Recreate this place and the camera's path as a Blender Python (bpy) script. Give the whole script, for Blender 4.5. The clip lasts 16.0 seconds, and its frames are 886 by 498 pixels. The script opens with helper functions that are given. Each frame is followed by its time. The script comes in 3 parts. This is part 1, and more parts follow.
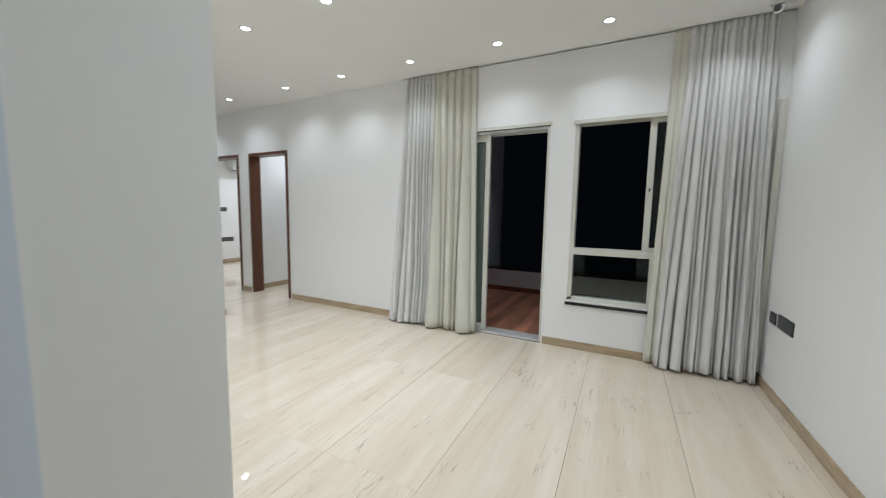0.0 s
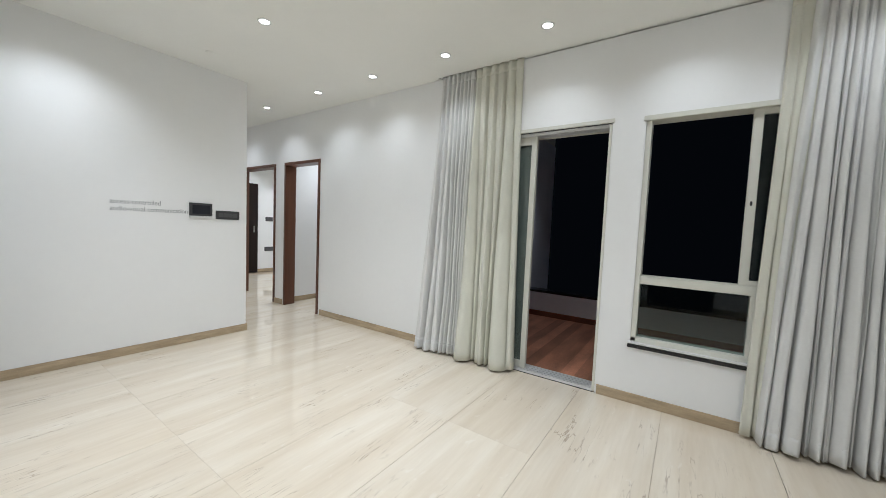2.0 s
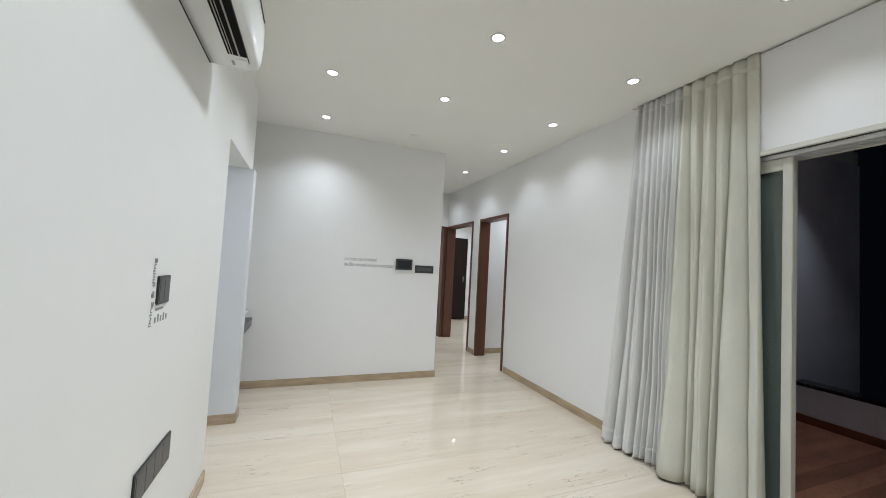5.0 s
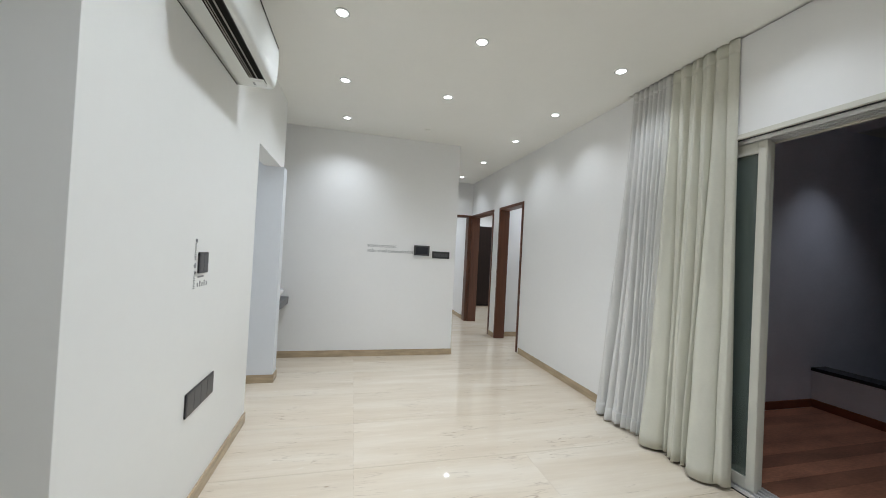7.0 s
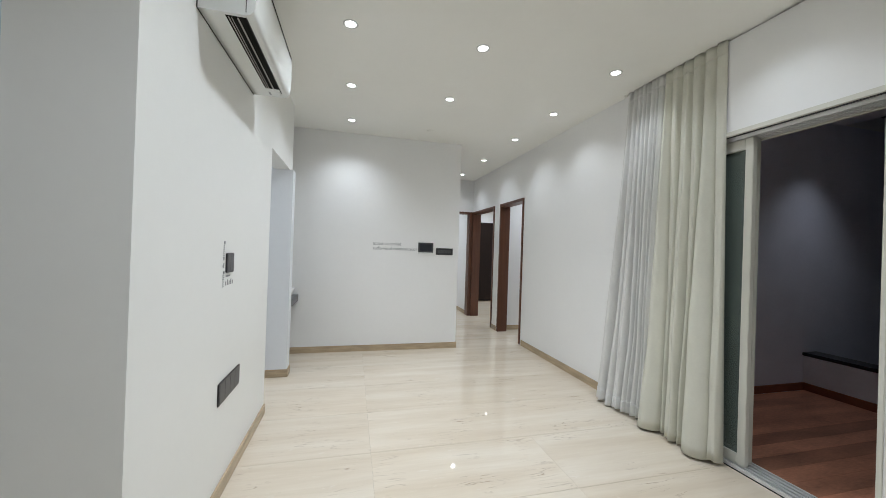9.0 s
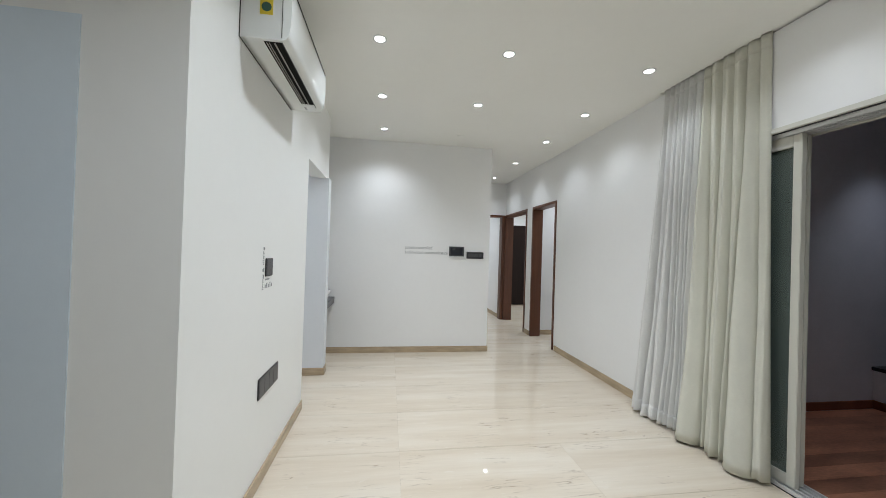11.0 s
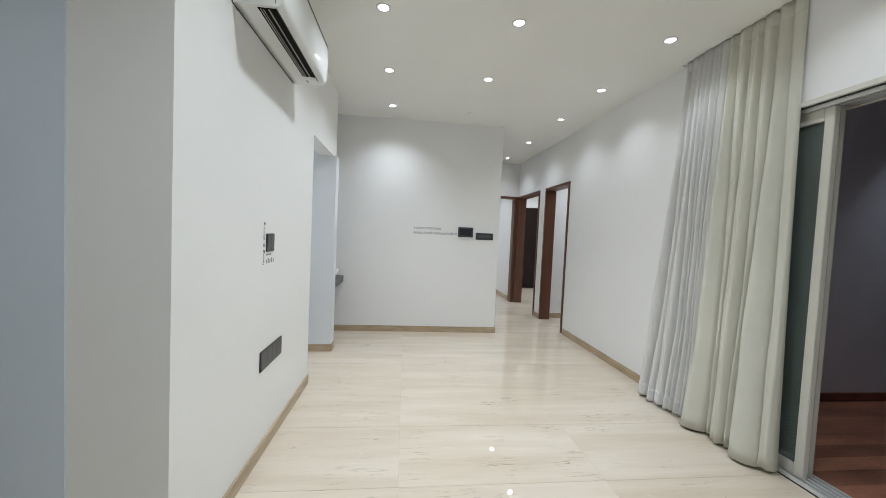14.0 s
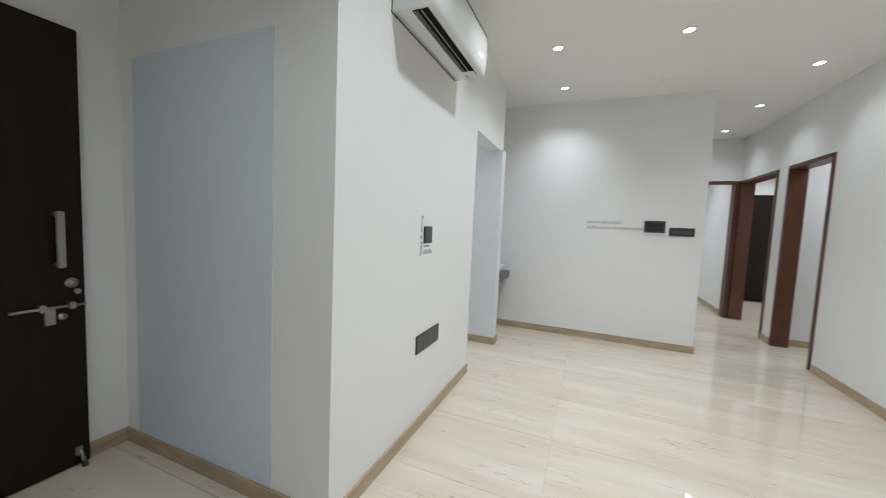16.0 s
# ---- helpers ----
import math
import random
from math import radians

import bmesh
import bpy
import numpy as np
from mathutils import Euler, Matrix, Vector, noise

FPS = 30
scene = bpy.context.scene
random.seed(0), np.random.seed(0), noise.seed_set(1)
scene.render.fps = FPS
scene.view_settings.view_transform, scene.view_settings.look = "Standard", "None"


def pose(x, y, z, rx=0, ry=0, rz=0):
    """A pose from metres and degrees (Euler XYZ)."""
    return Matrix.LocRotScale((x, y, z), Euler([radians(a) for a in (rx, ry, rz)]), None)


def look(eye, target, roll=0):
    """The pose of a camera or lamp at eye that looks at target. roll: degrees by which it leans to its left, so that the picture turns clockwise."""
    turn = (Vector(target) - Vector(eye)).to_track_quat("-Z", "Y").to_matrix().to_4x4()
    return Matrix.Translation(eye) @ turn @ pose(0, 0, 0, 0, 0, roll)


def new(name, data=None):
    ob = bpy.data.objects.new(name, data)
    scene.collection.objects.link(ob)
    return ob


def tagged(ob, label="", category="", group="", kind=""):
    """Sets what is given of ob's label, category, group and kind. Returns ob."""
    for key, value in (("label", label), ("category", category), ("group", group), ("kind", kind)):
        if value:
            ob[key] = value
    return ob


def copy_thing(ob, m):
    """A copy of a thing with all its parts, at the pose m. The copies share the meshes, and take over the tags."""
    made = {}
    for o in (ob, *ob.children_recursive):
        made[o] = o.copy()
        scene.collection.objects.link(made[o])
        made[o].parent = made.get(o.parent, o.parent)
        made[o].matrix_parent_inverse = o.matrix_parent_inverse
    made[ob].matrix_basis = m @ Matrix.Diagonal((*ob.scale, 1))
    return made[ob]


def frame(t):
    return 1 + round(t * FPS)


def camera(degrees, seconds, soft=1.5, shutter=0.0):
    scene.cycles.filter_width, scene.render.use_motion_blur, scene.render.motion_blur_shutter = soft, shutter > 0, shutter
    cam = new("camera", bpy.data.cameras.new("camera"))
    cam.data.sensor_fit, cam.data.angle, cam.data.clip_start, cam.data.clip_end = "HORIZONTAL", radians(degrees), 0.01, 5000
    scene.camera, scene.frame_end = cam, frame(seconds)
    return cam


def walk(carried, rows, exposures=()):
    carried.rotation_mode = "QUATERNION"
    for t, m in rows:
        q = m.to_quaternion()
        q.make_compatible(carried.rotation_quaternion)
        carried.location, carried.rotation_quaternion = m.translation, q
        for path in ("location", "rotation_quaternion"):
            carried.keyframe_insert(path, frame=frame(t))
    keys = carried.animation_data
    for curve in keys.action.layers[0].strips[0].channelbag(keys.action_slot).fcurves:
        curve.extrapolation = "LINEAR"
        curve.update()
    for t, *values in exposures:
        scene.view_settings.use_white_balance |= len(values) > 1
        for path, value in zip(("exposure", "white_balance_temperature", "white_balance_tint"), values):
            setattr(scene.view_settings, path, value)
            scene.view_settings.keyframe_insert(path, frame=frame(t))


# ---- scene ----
cam = camera(102.9, 16.0, soft=0.8, shutter=0.4)
PATH = [
    (0, (0.973, 0.813, 1.268), (0.075, 2.588, 1.066), 1.0),
    (0.5, (0.882, 0.937, 1.294), (0.142, 2.790, 1.163), 0.3),
    (1, (0.836, 1.070, 1.265), (0.049, 2.898, 1.077), 1.5),
    (1.5, (0.84, 1.24, 1.267), (-0.216, 2.935, 1.148), 1.3),
    (2, (0.846, 1.336, 1.266), (-0.289, 2.977, 1.14), 2.4),
    (2.5, (0.817, 1.35, 1.264), (-0.45, 2.895, 1.159), 2.1),
    (3, (0.721, 1.420, 1.303), (-0.706, 2.819, 1.212), 2.0),
    (3.5, (0.677, 1.474, 1.324), (-0.848, 2.767, 1.286), 0.6),
    (4, (0.700, 1.599, 1.342), (-1.056, 2.554, 1.369), 3.3),
    (4.5, (0.765, 1.706, 1.353), (-1.072, 2.493, 1.421), 3.4),
    (7, (1.246, 2.028, 1.31), (-0.693, 2.52, 1.337), 3.0),
    (7.5, (1.294, 1.971, 1.315), (-0.659, 2.402, 1.309), 1.6),
    (8, (1.319, 1.932, 1.302), (-0.616, 2.437, 1.306), 2.0),
    (10.5, (1.413, 1.99, 1.321), (-0.55, 2.371, 1.342), 1.7),
    (11, (1.42, 1.997, 1.323), (-0.557, 2.295, 1.34), 1.8),
    (11.5, (1.438, 1.955, 1.336), (-0.536, 2.272, 1.403), 1.0),
    (12, (1.443, 1.914, 1.319), (-0.519, 2.303, 1.306), 1.7),
    (12.5, (1.43, 1.865, 1.305), (-0.525, 2.275, 1.215), 2.8),
    (13, (1.415, 1.894, 1.295), (-0.536, 2.329, 1.218), 3.4),
    (13.5, (1.41, 2.012, 1.31), (-0.566, 2.314, 1.267), 2.5),
    (14, (1.393, 2.081, 1.298), (-0.593, 2.3, 1.214), 2.6),
    (14.5, (1.405, 2.082, 1.29), (-0.577, 2.324, 1.163), 1.7),
    (15, (1.385, 2.082, 1.261), (-0.608, 2.201, 1.142), 1.3),
    (15.5, (1.33, 2.264, 1.299), (-0.616, 1.818, 1.18), 4.2),
    (16, (1.232, 2.224, 1.285), (-0.613, 1.466, 1.135), 2.5),
]
walk(cam, [(t, look(eye, target, roll)) for t, eye, target, roll in PATH], [(0, 0.0), (1.4, 0.02), (2.2, 0.1), (3.2, 0.12), (4.3, -0.04), (6.8, -0.10), (14.5, -0.12), (15.4, -0.24), (16, -0.14)])


# ---- light of the night and the downlights ----
world = bpy.data.worlds.new("night")
world.use_nodes = True
world.node_tree.nodes["Background"].inputs["Color"].default_value = (0.10, 0.14, 0.22, 1)
world.node_tree.nodes["Background"].inputs["Strength"].default_value = 0.012
scene.world = world

CEIL = 2.742
LAMP_WATTS, LAMP_CONE, LAMP_BLEND = 27.6, 130.0, 1.0
LAMP_COLOUR = (0.878, 0.954, 1.053)
ROW = {3.893: 0.52, 0.70: 0.6, 2.789: 1.12, 1.886: 1.14}   # the rows burn unequally bright
LAMPS = ([(x, 3.893) for x in (1.61, 0.79, -0.09, -0.983, -1.868, -2.752, -3.849, -4.97)]
         + [(x, 2.789) for x in (0.80, -0.09, -0.983, -1.868)]
         + [(x, 1.886) for x in (0.80, -0.09, -0.983, -1.868, -2.752)]
         # unseen passage lamp at (-2.05, 0.35) is added to brighten the pier
         + [(1.05, 0.70), (-2.05, 0.35), (-6.2, 3.5), (-6.9, 2.6), (-6.9, 5.3), (-5.2, 5.3), (-6.9, 6.6), (-5.2, 6.6), (-3.6, 5.0), (-3.5, 6.6)])


def lamp(x, y):
    data = bpy.data.lights.new("downlight_lamp", "SPOT")
    data.energy, data.color, data.shadow_soft_size = LAMP_WATTS * (2.2 if x < -5.2 or y > 4.4 else ROW.get(y, 1.0)), LAMP_COLOUR, 0.035
    data.spot_size, data.spot_blend = radians(LAMP_CONE), LAMP_BLEND
    ob = new("downlight_lamp", data)
    ob.matrix_world = pose(x, y, CEIL - 0.02)


for lx, ly in LAMPS:
    lamp(lx, ly)

# one weak downlight over the balcony
BALCONY_LAMP = (-0.74, 6.42)
data = bpy.data.lights.new("balcony_lamp", "SPOT")
data.energy, data.color, data.shadow_soft_size = 18.0, (0.84, 0.91, 1.06), 0.035
data.spot_size, data.spot_blend = radians(84), 1.0
new("balcony_lamp", data).matrix_world = pose(*BALCONY_LAMP, 2.76)


# ---- materials ----
def material(name, colour, rough=0.5, metal=0.0, vary=0.06, scale=6.0, bump=0.0, bump_scale=80.0, spec=0.5, stretch=(1, 1, 1), each=0.0):
    """A surface with slow and fine variation of colour and a fine relief."""
    m = bpy.data.materials.new(name)
    m.use_nodes = True
    n, l = m.node_tree.nodes, m.node_tree.links
    b = n["Principled BSDF"]
    b.inputs["Roughness"].default_value, b.inputs["Metallic"].default_value = rough, metal
    b.inputs["Specular IOR Level"].default_value = spec
    geo = n.new("ShaderNodeNewGeometry")
    mp = n.new("ShaderNodeMapping")
    mp.inputs["Scale"].default_value = stretch
    l.new(geo.outputs["Position"], mp.inputs["Vector"])
    big, fine = n.new("ShaderNodeTexNoise"), n.new("ShaderNodeTexNoise")
    big.inputs["Scale"].default_value, fine.inputs["Scale"].default_value = scale, scale * 14
    big.inputs["Detail"].default_value = 4
    l.new(mp.outputs[0], big.inputs["Vector"]), l.new(mp.outputs[0], fine.inputs["Vector"])
    add = n.new("ShaderNodeMath")
    add.operation = "MULTIPLY_ADD"
    add.inputs[1].default_value = 0.4
    l.new(fine.outputs[0], add.inputs[0]), l.new(big.outputs[0], add.inputs[2])
    ramp = n.new("ShaderNodeMapRange")
    ramp.inputs["From Min"].default_value, ramp.inputs["From Max"].default_value = 0.4, 1.0
    ramp.inputs["To Min"].default_value, ramp.inputs["To Max"].default_value = 1 - vary, 1 + vary
    l.new(add.outputs[0], ramp.inputs[0])
    mix = n.new("ShaderNodeMix")
    mix.data_type, mix.blend_type = "RGBA", "MULTIPLY"
    mix.inputs[0].default_value = 1
    mix.inputs[6].default_value = (*colour, 1)
    l.new(ramp.outputs[0], mix.inputs[7])
    tone = mix.outputs[2]
    if each:
        info, span, by = n.new("ShaderNodeObjectInfo"), n.new("ShaderNodeMapRange"), n.new("ShaderNodeMix")
        span.inputs["To Min"].default_value, span.inputs["To Max"].default_value = 1 - each, 1 + each
        by.data_type, by.blend_type = "RGBA", "MULTIPLY"
        by.inputs[0].default_value = 1
        l.new(info.outputs["Random"], span.inputs[0]), l.new(tone, by.inputs[6]), l.new(span.outputs[0], by.inputs[7])
        tone = by.outputs[2]
    l.new(tone, b.inputs["Base Color"])
    if bump:
        rel, bn = n.new("ShaderNodeTexNoise"), n.new("ShaderNodeBump")
        rel.inputs["Scale"].default_value = bump_scale
        bn.inputs["Strength"].default_value, bn.inputs["Distance"].default_value = bump, 0.002
        l.new(mp.outputs[0], rel.inputs["Vector"]), l.new(rel.outputs[0], bn.inputs["Height"])
        l.new(bn.outputs[0], b.inputs["Normal"])
    return m


def marble(name):
    """Polished cream marble: soft bands and short brown streaks along y, each slab its own."""
    m = bpy.data.materials.new(name)
    m.use_nodes = True
    n, l = m.node_tree.nodes, m.node_tree.links
    b = n["Principled BSDF"]
    geo, info = n.new("ShaderNodeNewGeometry"), n.new("ShaderNodeObjectInfo")
    shift = n.new("ShaderNodeVectorMath")
    shift.operation = "MULTIPLY_ADD"
    cx = n.new("ShaderNodeCombineXYZ")
    for i in range(3):
        l.new(info.outputs["Random"], cx.inputs[i])
    shift.inputs[1].default_value = (7.3, 13.1, 31.7)
    l.new(cx.outputs[0], shift.inputs[0]), l.new(geo.outputs["Position"], shift.inputs[2])

    def noise_at(sx, sy, detail, distort=0.0):
        mp, t = n.new("ShaderNodeMapping"), n.new("ShaderNodeTexNoise")
        mp.inputs["Scale"].default_value = (sx, sy, 1)
        mp.inputs["Rotation"].default_value = (0, 0, radians(4))
        t.inputs["Scale"].default_value, t.inputs["Detail"].default_value = 1, detail
        t.inputs["Distortion"].default_value = distort
        l.new(shift.outputs[0], mp.inputs[0]), l.new(mp.outputs[0], t.inputs["Vector"])
        return t.outputs[0]

    def ramp_of(value, *stops):
        r = n.new("ShaderNodeValToRGB")
        while len(r.color_ramp.elements) < len(stops):
            r.color_ramp.elements.new(0.5)
        for e, (p, c) in zip(r.color_ramp.elements, stops):
            e.position, e.color = p, (*c, 1)
        l.new(value, r.inputs[0])
        return r.outputs[0]

    def blend(fac, a, c, kind="MIX"):
        x = n.new("ShaderNodeMix")
        x.data_type, x.blend_type = "RGBA", kind
        if isinstance(fac, float):
            x.inputs[0].default_value = fac
        else:
            l.new(fac, x.inputs[0])
        for s, v in ((6, a), (7, c)):
            if isinstance(v, tuple):
                x.inputs[s].default_value = (*v, 1)
            else:
                l.new(v, x.inputs[s])
        return x.outputs[2]

    bands = ramp_of(noise_at(7, 0.7, 5, 0.4), (0.3, (0.67, 0.575, 0.45)), (0.5, (0.72, 0.635, 0.515)), (0.72, (0.77, 0.70, 0.59)))
    fine = ramp_of(noise_at(60, 5, 4), (0.3, (0.955, 0.95, 0.94)), (0.7, (1, 1, 1)))
    col = blend(1.0, bands, fine, "MULTIPLY")
    vein = ramp_of(noise_at(22, 2.0, 3.5, 0.3), (0.486, (0, 0, 0)), (0.50, (1, 1, 1)), (0.514, (0, 0, 0)))
    gate = ramp_of(noise_at(5, 3.2, 3), (0.53, (0, 0, 0)), (0.66, (0.6, 0.6, 0.6)))
    vg = blend(1.0, vein, gate, "MULTIPLY")
    col = blend(vg, col, (0.22, 0.14, 0.09))
    pale = ramp_of(noise_at(30, 10, 4, 0.8), (0.66, (0, 0, 0)), (0.73, (0.22, 0.22, 0.22)))
    col = blend(pale, col, (0.86, 0.83, 0.78))
    tint = n.new("ShaderNodeMapRange")
    tint.inputs["To Min"].default_value, tint.inputs["To Max"].default_value = 0.98, 1.012
    l.new(info.outputs["Random"], tint.inputs[0])
    col = blend(1.0, col, tint.outputs[0], "MULTIPLY")
    l.new(col, b.inputs["Base Color"])
    b.inputs["Roughness"].default_value, b.inputs["Specular IOR Level"].default_value = 0.025, 0.5
    wob, bn = n.new("ShaderNodeTexNoise"), n.new("ShaderNodeBump")
    wob.inputs["Scale"].default_value = 9
    bn.inputs["Strength"].default_value, bn.inputs["Distance"].default_value = 0.02, 0.002
    l.new(shift.outputs[0], wob.inputs["Vector"]), l.new(wob.outputs[0], bn.inputs["Height"]), l.new(bn.outputs[0], b.inputs["Normal"])
    return m


def cloth(name, colour, sheer):
    m = material(name, colour, 0.85, vary=0.05, scale=5, bump=0.3, bump_scale=500, spec=0.15)
    n, l = m.node_tree.nodes, m.node_tree.links
    b, out = n["Principled BSDF"], n["Material Output"]
    tr, mix = n.new("ShaderNodeBsdfTranslucent"), n.new("ShaderNodeMixShader")
    tr.inputs["Color"].default_value = (*colour, 1)
    mix.inputs[0].default_value = sheer
    l.new(b.outputs[0], mix.inputs[1]), l.new(tr.outputs[0], mix.inputs[2]), l.new(mix.outputs[0], out.inputs["Surface"])
    return m


def glass(name, tint=(0.42, 0.50, 0.46)):
    m = bpy.data.materials.new(name)
    m.use_nodes = True
    b = m.node_tree.nodes["Principled BSDF"]
    b.inputs["Base Color"].default_value = (*tint, 1)
    b.inputs["Transmission Weight"].default_value, b.inputs["Roughness"].default_value, b.inputs["IOR"].default_value = 1, 0.01, 1.45
    return m


def glow(name, colour, strength):
    m = bpy.data.materials.new(name)
    m.use_nodes = True
    b = m.node_tree.nodes["Principled BSDF"]
    b.inputs["Emission Color"].default_value, b.inputs["Emission Strength"].default_value = (*colour, 1), strength
    return m


WALL = material("wall_paint", (0.885, 0.885, 0.875), 0.55, vary=0.015, scale=1.5, bump=0.12, bump_scale=140, spec=0.3)
SATIN = material("satin_wall_paint", (0.89, 0.895, 0.87), 0.42, vary=0.015, scale=1.2, bump=0.06, bump_scale=90, spec=0.35)
CEILING = material("ceiling_paint", (0.91, 0.908, 0.865), 0.8, vary=0.015, scale=1.5, bump=0.08, spec=0.2)
BLUE = material("pale_blue_paint", (0.70, 0.785, 0.855), 0.5, vary=0.02, scale=2, bump=0.1, bump_scale=120, spec=0.3)
PALEBLUE = material("paler_blue_paint", (0.80, 0.825, 0.86), 0.5, vary=0.02, scale=2, bump=0.1, bump_scale=120, spec=0.3)
# the blue in this white render imitates bluish night light
BALCONY = material("balcony_render", (0.80, 0.82, 0.90), 0.8, vary=0.05, scale=2.5, bump=0.4, bump_scale=60)
MARBLE = marble("cream_marble")
GROUT = material("grout", (0.40, 0.31, 0.22), 0.9)
SKIRT = material("skirting_stone", (0.46, 0.355, 0.235), 0.25, vary=0.26, scale=5, stretch=(1, 1, 7))
BROWN = material("brown_door_laminate", (0.115, 0.043, 0.022), 0.4, vary=0.25, scale=3, stretch=(9, 9, 0.7), bump=0.1)
DARKWOOD = material("wenge_laminate", (0.014, 0.007, 0.005), 0.5, vary=0.35, scale=4, stretch=(10, 10, 0.6), bump=0.15, spec=0.25)
DECK = material("reddish_deck_wood", (0.46, 0.205, 0.125), 0.5, vary=0.42, scale=1.9, stretch=(3.4, 0.9, 1), bump=0.1, bump_scale=60, each=0.3, spec=0.35)
DECKSKIRT = material("reddish_skirting", (0.24, 0.08, 0.045), 0.45, vary=0.2, scale=5)
FRAME = material("ivory_aluminium", (0.70, 0.69, 0.62), 0.38, vary=0.03)
ALU = material("bare_aluminium", (0.80, 0.80, 0.80), 0.4, 0.35, vary=0.05)
STEEL = material("brushed_steel", (0.42, 0.40, 0.37), 0.34, 0.95, vary=0.06)
BLACK = material("black_granite", (0.014, 0.014, 0.016), 0.2, vary=0.2)
GREYSTONE = material("grey_stone", (0.10, 0.10, 0.105), 0.35, vary=0.15)
PLATE = material("graphite_plastic", (0.035, 0.035, 0.038), 0.35, vary=0.08)
KEYCAP = material("graphite_keys", (0.075, 0.075, 0.08), 0.4, vary=0.08)
SCREEN = material("screen_glass", (0.02, 0.022, 0.028), 0.08, vary=0.02)
WHITEPL = material("white_plastic", (0.80, 0.81, 0.80), 0.18, vary=0.01)
GLOSS = material("glossy_white_plastic", (0.80, 0.82, 0.80), 0.05, vary=0.01, scale=3)
# black for rubber and seams, also painted where gaps and grooves lie dark
RUBBER_AND_GAPS = material("black_rubber_and_gaps", (0.02, 0.02, 0.02), 0.6)
# black that stands in for the shade inside the outlet
OUTLET_SHADE = material("outlet_shade", (0.012, 0.011, 0.010), 0.8, spec=0.1)
FIN = material("grey_louvre", (0.36, 0.35, 0.33), 0.4, vary=0.1)
CERAMIC = material("white_ceramic", (0.84, 0.84, 0.84), 0.08, vary=0.01)
INK = material("grey_lettering", (0.29, 0.295, 0.30), 0.6)
YELLOW = material("yellow_sticker", (0.75, 0.58, 0.05), 0.5)
GREEN = material("green_print", (0.025, 0.09, 0.07), 0.5)
CREAM = cloth("cream_blackout_cloth", (0.71, 0.70, 0.61), 0.05)
SHEER = cloth("grey_white_sheer", (0.77, 0.765, 0.745), 0.06)
GLASS = glass("window_glass")
DOORGLASS = glass("grey_green_door_glass", (0.25, 0.30, 0.275))
DOORGLASS.node_tree.nodes["Principled BSDF"].inputs["Transmission Weight"].default_value = 0.6
LENS = glow("downlight_lens", (0.97, 0.99, 1.0), 14.0)

# ---- mesh helpers ----
ORIGIN = {}


def box(bm, x0, x1, y0, y1, z0, z1, bevel=0.0):
    """A box in world places, with its edges rounded by bevel."""
    x0, x1, y0, y1, z0, z1 = min(x0, x1), max(x0, x1), min(y0, y1), max(y0, y1), min(z0, z1), max(z0, z1)
    made = bmesh.ops.create_cube(bm, size=1, matrix=Matrix.Translation(((x0 + x1) / 2, (y0 + y1) / 2, (z0 + z1) / 2)) @ Matrix.Diagonal((x1 - x0, y1 - y0, z1 - z0, 1)))
    if bevel:
        edges = {e for v in made["verts"] for e in v.link_edges}
        bmesh.ops.bevel(bm, geom=list(edges), offset=bevel, segments=2, affect="EDGES")
    return bm


def boxes(*rows, bevel=0.0):
    bm = bmesh.new()
    for r in rows:
        box(bm, *r, bevel=bevel)
    return bm


def rod(bm, a, b, r, sides=20, r2=None):
    a, b = Vector(a), Vector(b)
    m = Matrix.Translation((a + b) / 2) @ (b - a).to_track_quat("Z", "Y").to_matrix().to_4x4()
    bmesh.ops.create_cone(bm, cap_ends=True, segments=sides, radius1=r, radius2=r if r2 is None else r2, depth=(b - a).length, matrix=m)
    return bm


def lathe(bm, profile, centre, axis="z", sides=32):
    """Turns a profile of (radius, height) round an axis through centre."""
    rings = []
    for r, h in profile:
        ring = []
        for i in range(sides):
            a = 2 * math.pi * i / sides
            ring.append(bm.verts.new((centre[0] + r * math.cos(a), centre[1] + r * math.sin(a), centre[2] + h)))
        rings.append(ring)
    for p, q in zip(rings, rings[1:]):
        for i in range(sides):
            bm.faces.new((p[i], p[(i + 1) % sides], q[(i + 1) % sides], q[i]))
    return bm


def mesh_of(name, bm, mat, smooth=False):
    me = bpy.data.meshes.new(name)
    bmesh.ops.recalc_face_normals(bm, faces=bm.faces)
    bm.to_mesh(me)
    bm.free()
    me.materials.append(mat)
    if smooth:
        for p in me.polygons:
            p.use_smooth = True
    return me


def structure(name, bm, mat, label, category):
    return tagged(new(name, mesh_of(name, bm, mat)), label, category, kind="structure")


def thing(name, place, label, category, group="", kind=""):
    ob = new(name)
    ob.empty_display_size = 0.1
    ob.location = place
    ORIGIN[ob.name] = Vector(place)
    return tagged(ob, label, category, group, kind)


def part(name, bm, mat, parent, label="", smooth=False):
    """One mesh under a thing or a part; bm is in world places."""
    origin = ORIGIN[parent.name]
    bmesh.ops.translate(bm, verts=bm.verts, vec=-origin)
    ob = new(name, mesh_of(name, bm, mat, smooth))
    ob.parent = parent
    ORIGIN[ob.name] = origin
    return tagged(ob, label)


# ---- the large structure ----
TOP = 2.95
SLOT = 4.255   # room edge of the curtain slot
YW = 4.30      # inner face of the window wall
YT = 1.316     # face of the wall with the air conditioner
XF = -3.22     # face of the wall with the intercom
XR = 1.985     # face of the bare side wall
XE = 0.135     # face of the entrance passage's wall
YD = -0.08     # face of the wall with the entrance door

